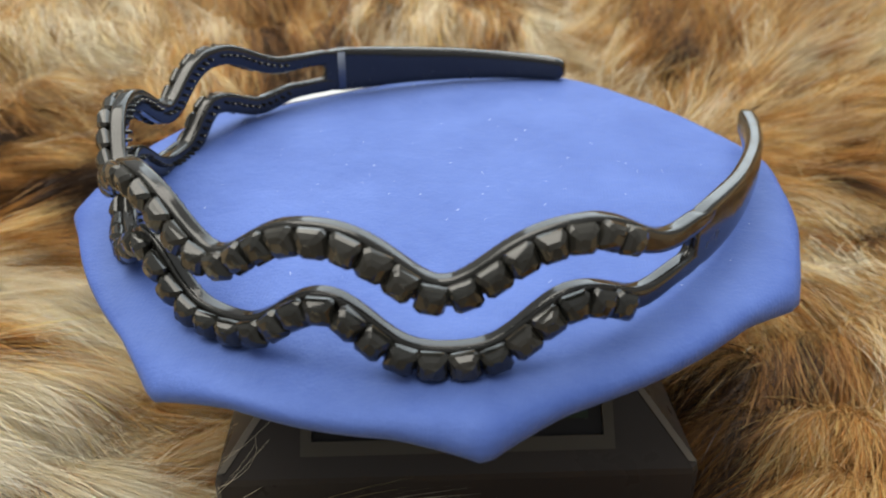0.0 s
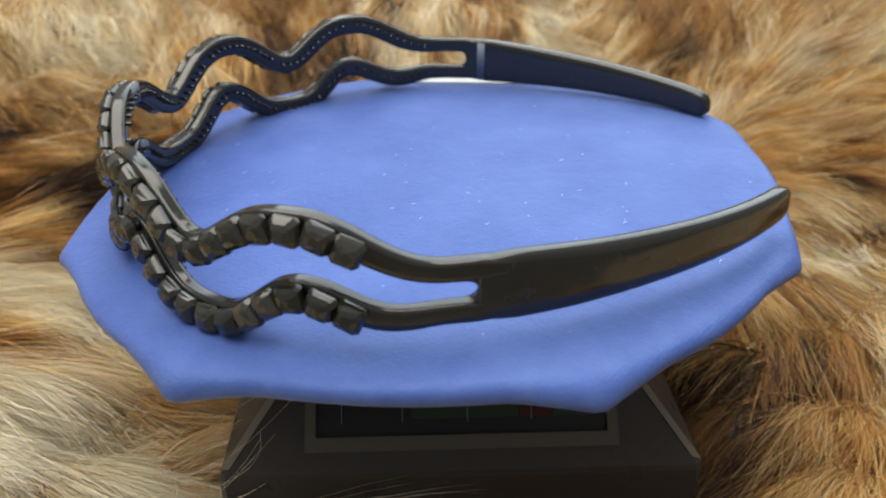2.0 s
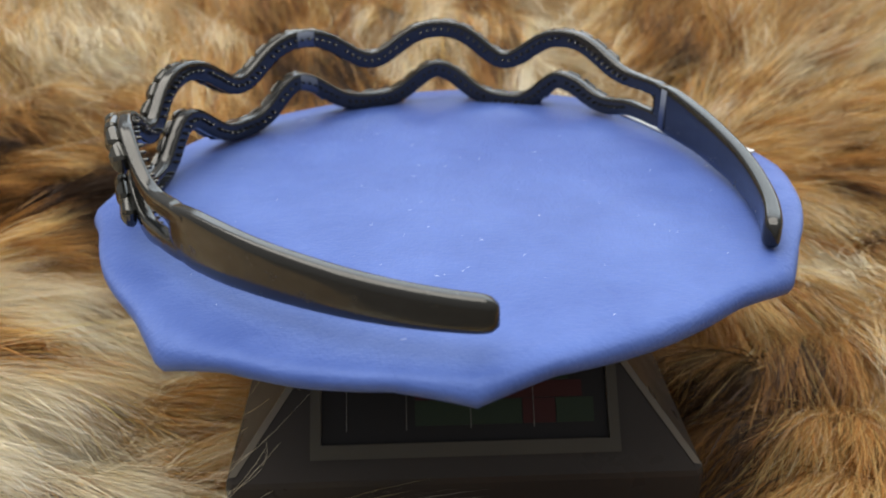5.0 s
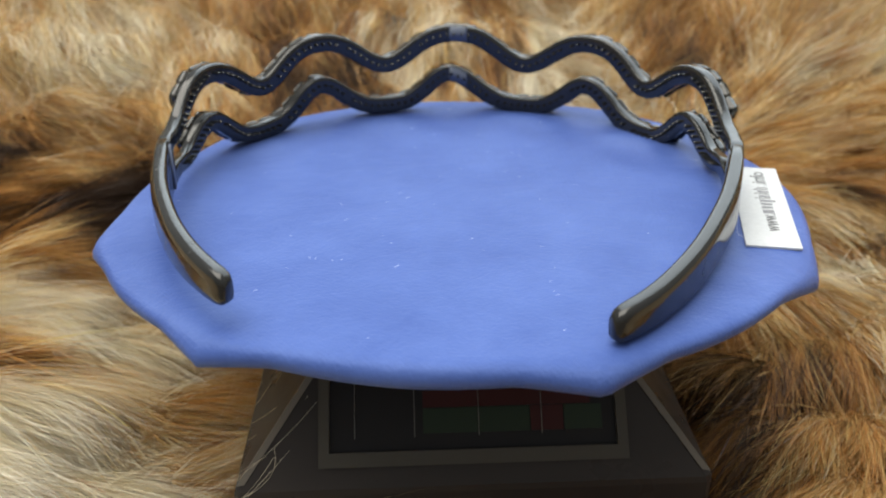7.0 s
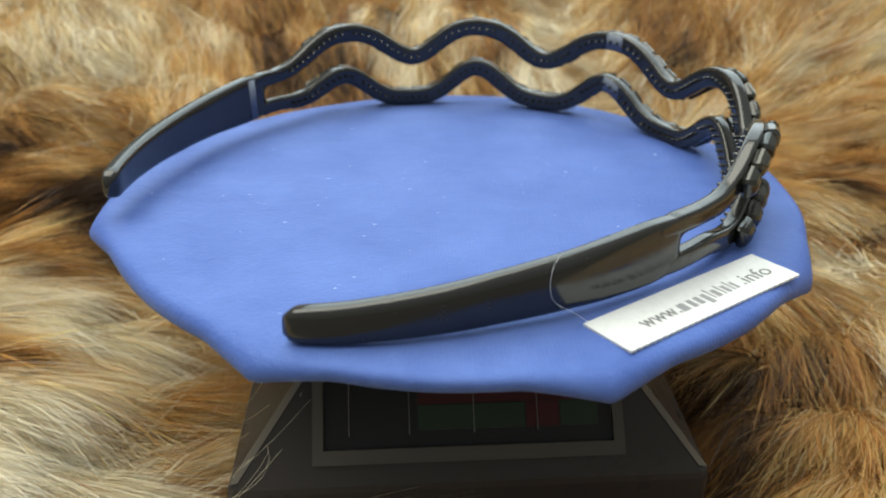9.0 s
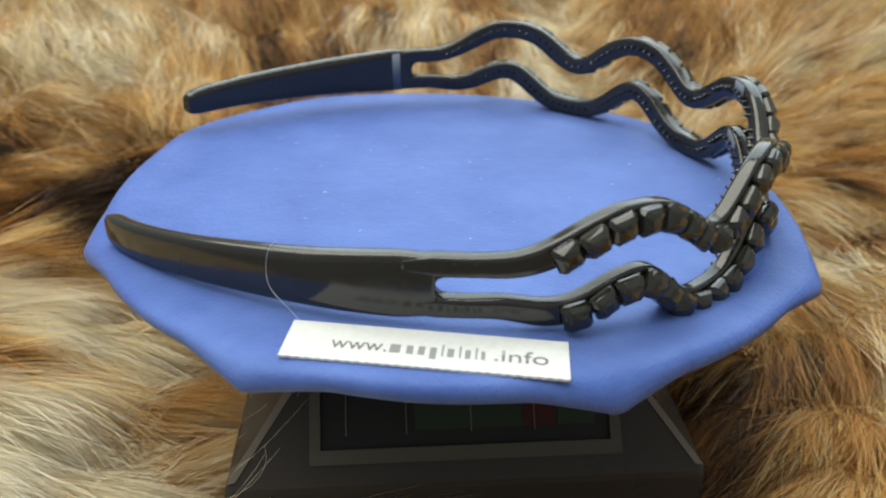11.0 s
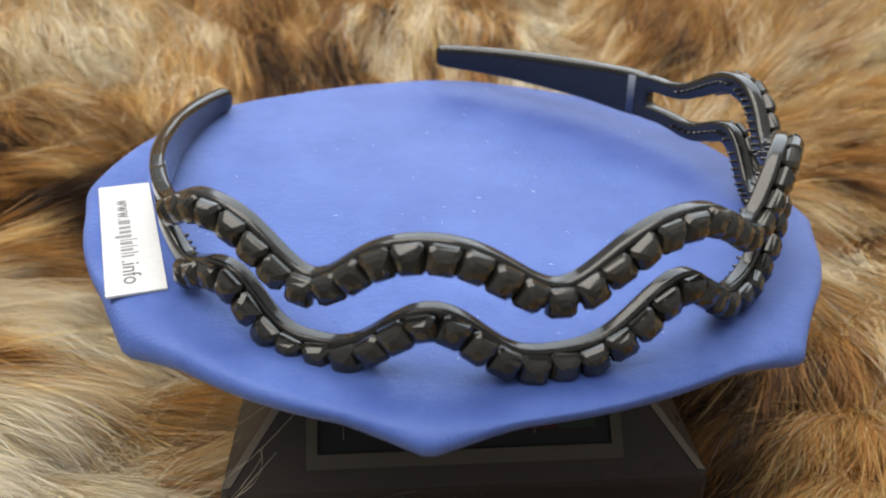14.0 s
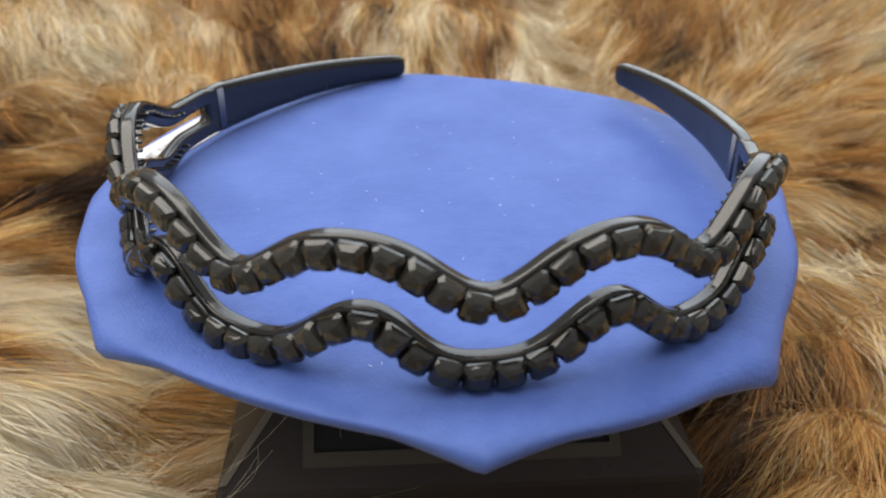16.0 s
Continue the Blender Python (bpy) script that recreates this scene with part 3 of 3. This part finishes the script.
PELT_NORTH_EAST = [
    (3.6, 14.5, 63, 4.3), (4.3, 13.9, 63, 2.2), (5.5, 14.5, 68, 2.0), (5.0, 12.5, 33, 2.8), (6.4, 13.5, 67, 1.8), (6.3, 12.1, 23, 2.7), (7.9, 14.4, 73, 0.5),
    (8.2, 13.1, 76, -0.6), (8.7, 14.0, 76, 0.4), (7.6, 12.3, 69, 1.4), (7.7, 10.8, 88, 2.3), (9.2, 13.0, 90, 2.1), (10.0, 13.7, 78, 0.8), (10.9, 13.6, 69, 2.6),
    (10.4, 12.3, 45, 1.6), (11.9, 13.1, 55, 2.2), (12.6, 12.2, 29, 2.6), (13.7, 12.8, 30, 1.8), (14.6, 12.9, 31, 2.2), (13.1, 11.6, 26, 1.4), (11.4, 11.0, 31, 2.3),
    (9.3, 10.5, 41, 2.0),
]
PELT_EAST = [
    (9.2, 9.5, 26, 1.6), (11.3, 9.6, 21, 1.8), (13.0, 9.9, 22, 1.9), (10.7, 8.5, -2, 1.7), (12.2, 8.8, 14, 2.1), (12.9, 7.7, 0, 1.0), (11.3, 7.6, -17, 1.2),
    (12.5, 6.6, -29, 1.5), (10.3, 7.3, -38, 2.0), (11.3, 6.1, -50, 2.4), (12.2, 5.6, -31, 1.0), (10.5, 5.5, -54, 1.8), (11.2, 4.7, -66, 2.6), (11.7, 4.3, -54, 0.2),
    (10.3, 4.2, -67, 2.6), (11.3, 3.1, -49, 2.8), (9.6, 3.4, -43, 2.5), (10.2, 2.9, -45, 2.6),
]
PELT_SOUTH_EAST = [
    (8.9, 2.4, -71, 1.4), (9.4, 1.8, -87, 1.1), (10.7, 1.9, -58, 1.3), (9.9, 1.1, -129, 1.8), (8.4, 1.5, -133, 1.5), (7.4, 1.0, -135, 1.3), (8.8, 0.8, -124, 0.6),
    (7.2, 0.3, -133, 0.2), (6.7, -0.2, -137, 0.1), (8.2, 0.0, -124, -0.0), (9.2, 0.1, -116, 1.5), (10.0, 0.2, -118, 0.6), (9.2, -0.8, -120, 0.8), (8.5, -0.5, -123, 1.1),
    (7.4, -0.5, -136, 0.7), (9.8, -0.8, -129, 2.1), (5.7, -1.2, -155, 0.3), (6.5, -1.2, -143, 0.7),
]
PELT_SOUTH = [
    (6.8, -1.5, -143, -0.1), (7.8, -1.3, -142, 0.1), (8.9, -1.5, -129, 0.8), (6.0, -2.1, -156, 0.3), (6.3, -2.6, -147, -0.1), (7.3, -2.3, -146, 0.9), (8.0, -2.4, -138, 1.1),
    (8.7, -2.5, -126, 1.4), (9.3, -2.2, -126, 1.9), (5.9, -3.2, -144, 0.2), (5.3, -3.7, -152, 0.1), (6.4, -3.2, -144, 0.7), (7.1, -3.3, -138, 1.1), (7.8, -3.4, -128, 1.4),
    (8.5, -3.3, -126, 0.2), (8.4, -4.2, -127, 1.7), (5.8, -4.0, -134, 0.3), (6.4, -4.0, -137, 1.1), (7.1, -4.3, -133, 1.5), (7.7, -4.4, -130, 1.2),
]
PELT = PELT_NORTH_WEST + PELT_WEST + PELT_SOUTH_WEST + PELT_NORTH + PELT_NORTH_EAST + PELT_EAST + PELT_SOUTH_EAST + PELT_SOUTH
TONES = np.array([(0.050, 0.027, 0.016), (0.56, 0.26, 0.062), (0.82, 0.565, 0.23), (0.97, 0.89, 0.69)])


def lie_angle(x, y):
    sx = sy = 0
    for tx, ty, ang, _ in PELT:
        w = 1 / ((x - tx / 100) ** 2 + (y - ty / 100) ** 2 + 0.0001) ** 1.6
        sx, sy = sx + w * np.cos(radians(ang)), sy + w * np.sin(radians(ang))
    return np.arctan2(sy, sx)


def pelt_tone(x, y):
    """Patches with ragged borders."""
    st = sw = 0
    x, y = x + 0.0025 * soft_noise(x, y, 400, 51), y + 0.0025 * soft_noise(x, y, 400, 52)
    for tx, ty, _, tone in PELT:
        w = 1 / ((x - tx / 100) ** 2 + (y - ty / 100) ** 2 + 0.00001) ** 2.2
        st, sw = st + w * tone, sw + w
    return st / sw


def hairs(name, x, y, length, width, lift, seed, clump=0.0045, gather=0.6, spread=0.2, bright=1.0, segs=5):
    rs = np.random.RandomState(seed)
    n = len(x)
    # each hair belongs to a lock, whose tip it leans to
    patch = np.stack([np.floor(x / clump + 0.35 * soft_noise(x, y, 500, 21)), np.floor(y / clump + 0.35 * soft_noise(x, y, 500, 22))], 1)
    key = (patch[:, 0].astype(np.int64) * 7919 + patch[:, 1].astype(np.int64) * 104729) % 100003
    table = rs.uniform(-1, 1, (100003, 5))
    lock = table[key]
    cx, cy = (patch[:, 0] + 0.5 + 0.3 * lock[:, 3]) * clump, (patch[:, 1] + 0.5 + 0.3 * lock[:, 4]) * clump
    ang = lie_angle(cx, cy)
    ang = ang + 0.25 * lock[:, 0] + 0.2 * soft_noise(cx, cy, 120, 31) + rs.normal(0, spread, n)
    f = np.stack([np.cos(ang), np.sin(ang), np.zeros(n)], 1)
    ln = length * (1 + 0.25 * lock[:, 1]) * rs.uniform(0.75, 1.2, n)
    reach = ln * 0.75
    tone = pelt_tone(0.5 * (x + cx) + f[:, 0] * reach, 0.5 * (y + cy) + f[:, 1] * reach)
    z = pelt_z(x, y)
    root = np.stack([x, y, z - 0.0035], 1)
    e = 0.004
    gx, gy = (pelt_z(x + e, y) - pelt_z(x - e, y)) / (2 * e), (pelt_z(x, y + e) - pelt_z(x, y - e)) / (2 * e)
    nrm = np.stack([-gx, -gy, np.ones(n)], 1)
    nrm /= np.linalg.norm(nrm, axis=1)[:, None]
    f = f - nrm * (f * nrm).sum(1)[:, None]
    f /= np.linalg.norm(f, axis=1)[:, None]
    up = lift * (1 + 0.45 * lock[:, 2]) * rs.uniform(0.75, 1.25, n)
    d = f + nrm * up[:, None]
    d /= np.linalg.norm(d, axis=1)[:, None]
    gatherv = np.stack([cx - x, cy - y, np.zeros(n)], 1) * gather
    gatherv -= nrm * (gatherv * nrm).sum(1)[:, None]
    bend = rs.normal(0, 0.10, (n, 1)) * np.stack([-f[:, 1], f[:, 0], np.zeros(n)], 1)
    side = np.cross(d, np.array([0, 0.75, 0.66]) + rs.normal(0, 0.35, (n, 3)))
    side /= np.linalg.norm(side, axis=1)[:, None]
    wd = width * rs.uniform(0.6, 1.4, n)
    tone = 1.5 + (tone - 1.5) * 1.2 + 0.65 * lock[:, 1] + 0.4 * soft_noise(cx, cy, 330, 41) - 1.2 * (lock[:, 2] > 0.9) + rs.normal(0, 0.42, n)
    tone = np.clip(tone + 0.1, 0, 3)
    i = np.clip(np.floor(tone).astype(int), 0, 2)
    col = TONES[i] + (TONES[i + 1] - TONES[i]) * (tone - i)[:, None]
    col = col * rs.uniform(0.85, 1.15, (n, 1)) * bright
    tipcol = np.where(rs.uniform(0, 1, (n, 1)) < 0.85, np.minimum(col * 1.3 + 0.05, 0.95), col * 0.35)
    verts, cols = np.zeros((n, 2 * segs + 1, 3)), np.ones((n, 2 * segs + 1, 4))
    for k in range(segs + 1):
        t = k / segs
        p = root + d * (ln * t)[:, None] + gatherv * (t ** 0.8) + bend * (ln * t * t)[:, None] + f * (ln * 0.3 * t * t)[:, None]
        p -= nrm * (ln * 0.40 * t * t * (0.35 + up))[:, None]
        # darker roots and paler tips put the shade between locks into the tint
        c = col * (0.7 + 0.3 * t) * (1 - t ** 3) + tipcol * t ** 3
        if k < segs:
            w = side * (wd * (0.75 + 0.5 * t) * (1 - 0.75 * t * t))[:, None]
            verts[:, 2 * k], verts[:, 2 * k + 1] = p - w, p + w
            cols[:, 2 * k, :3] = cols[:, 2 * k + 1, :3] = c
        else:
            verts[:, 2 * segs], cols[:, 2 * segs, :3] = p, c
    base = (np.arange(n) * (2 * segs + 1))[:, None]
    quads = np.concatenate([base + np.array([2 * k, 2 * k + 1, 2 * k + 3, 2 * k + 2]) for k in range(segs - 1)])
    tris = base + np.array([2 * segs - 2, 2 * segs - 1, 2 * segs])
    me = bpy.data.meshes.new(name)
    nv, nq, nt = n * (2 * segs + 1), len(quads), len(tris)
    me.vertices.add(nv)
    me.vertices.foreach_set("co", verts.ravel())
    me.loops.add(nq * 4 + nt * 3)
    me.loops.foreach_set("vertex_index", np.concatenate([quads.ravel(), tris.ravel()]).astype(np.int32))
    me.polygons.add(nq + nt)
    starts = np.concatenate([np.arange(nq) * 4, nq * 4 + np.arange(nt) * 3]).astype(np.int32)
    me.polygons.foreach_set("loop_start", starts)
    me.update(calc_edges=True)
    me.validate()
    at = me.attributes.new("tint", "FLOAT_COLOR", "POINT")
    at.data.foreach_set("color", cols.astype(np.float32).ravel())
    me.materials.append(FUR)
    me.polygons.foreach_set("use_smooth", [True] * len(me.polygons))
    return new(name, me)


def scatter(count, seed, near=1.0, start=-0.115, depth=0.42):
    """Roots on the pelt round the base, as far as it is seen."""
    rs = np.random.RandomState(seed)
    y = start + depth * rs.uniform(0, 1, count * 2) ** near
    half = 0.085 + (y + 0.13) * 0.60
    x = rs.uniform(-1, 1, count * 2) * half
    ok = np.maximum(np.abs(x - 0.002), np.abs(y)) > 0.0455
    return x[ok][:count], y[ok][:count]


hx, hy = scatter(165000, 7, 1.1)
tagged(hairs("fur_underhair", hx, hy, 0.019, 0.00011, 0.30, 8, 0.0075, 0.85, 0.10, 1.0, 4), "dense soft fox-brown and cream fur", "fur", kind="stuff")
hx, hy = scatter(45000, 17, 1.1)
tagged(hairs("fur_hair", hx, hy, 0.027, 0.00007, 0.33, 18, 0.0075, 0.85, 0.10, 1.1, 5), "long guard hairs of brown and cream fur", "fur", kind="stuff")
hx, hy = scatter(70000, 37, 1.0)
tagged(hairs("fur_wool", hx, hy, 0.010, 0.00014, 0.8, 38, 0.004, 0.3, 0.5, 0.9, 3), "short soft wool of the fur throw", "fur", kind="stuff")
hx, hy = scatter(95000, 27, 1.0, -0.105, 0.15)
tagged(hairs("fur_silky_hair", hx, hy, 0.026, 0.00006, 0.20, 28, 0.0055, 0.7, 0.07, 1.05, 4), "fine silky combed hairs of the fur throw", "fur", kind="stuff")

hx, hy = scatter(26000, 47, 1.0, -0.095, 0.11)
tagged(hairs("fur_coarse_hair", hx[hx < -0.03], hy[hx < -0.03], 0.030, 0.00010, 0.30, 48, 0.0050, 0.75, 0.10, 1.15, 5), "long coarse cream hairs of the fur throw", "fur", kind="stuff")

# a few loose hairs that reach over the base
rnd = random.Random(5)
bm = bmesh.new()
for _ in range(30):
    p0 = Vector((rnd.uniform(-0.074, -0.050), rnd.uniform(-0.066, -0.040), rnd.uniform(-0.001, 0.006)))
    p1 = p0 + Vector((rnd.uniform(0.018, 0.036), rnd.uniform(0.004, 0.026), rnd.uniform(0.006, 0.020)))
    sag = Vector((rnd.uniform(-0.002, 0.004), rnd.uniform(-0.003, 0.003), -rnd.uniform(0.001, 0.006)))
    pts = [p0.lerp(p1, k / 14) + sag * (9 * (k / 14) ** 2 * (1 - k / 14)) for k in range(15)]
    tmp = fine_thread(pts, rnd.uniform(0.000018, 0.000032))
    me = bpy.data.meshes.new("tmp")
    tmp.to_mesh(me)
    tmp.free()
    bm.from_mesh(me)
    bpy.data.meshes.remove(me)
tagged(part("loose_hair", bm, PALE_HAIR), "fine pale loose hairs reaching over the black base", "fur", kind="stuff")

# ---- what turns ----


def motions():
    for ob in SPIN:
        walk(ob, [(t, pose(0, 0, 0, 0, 0, a)) for t, a in TURN])


motions()
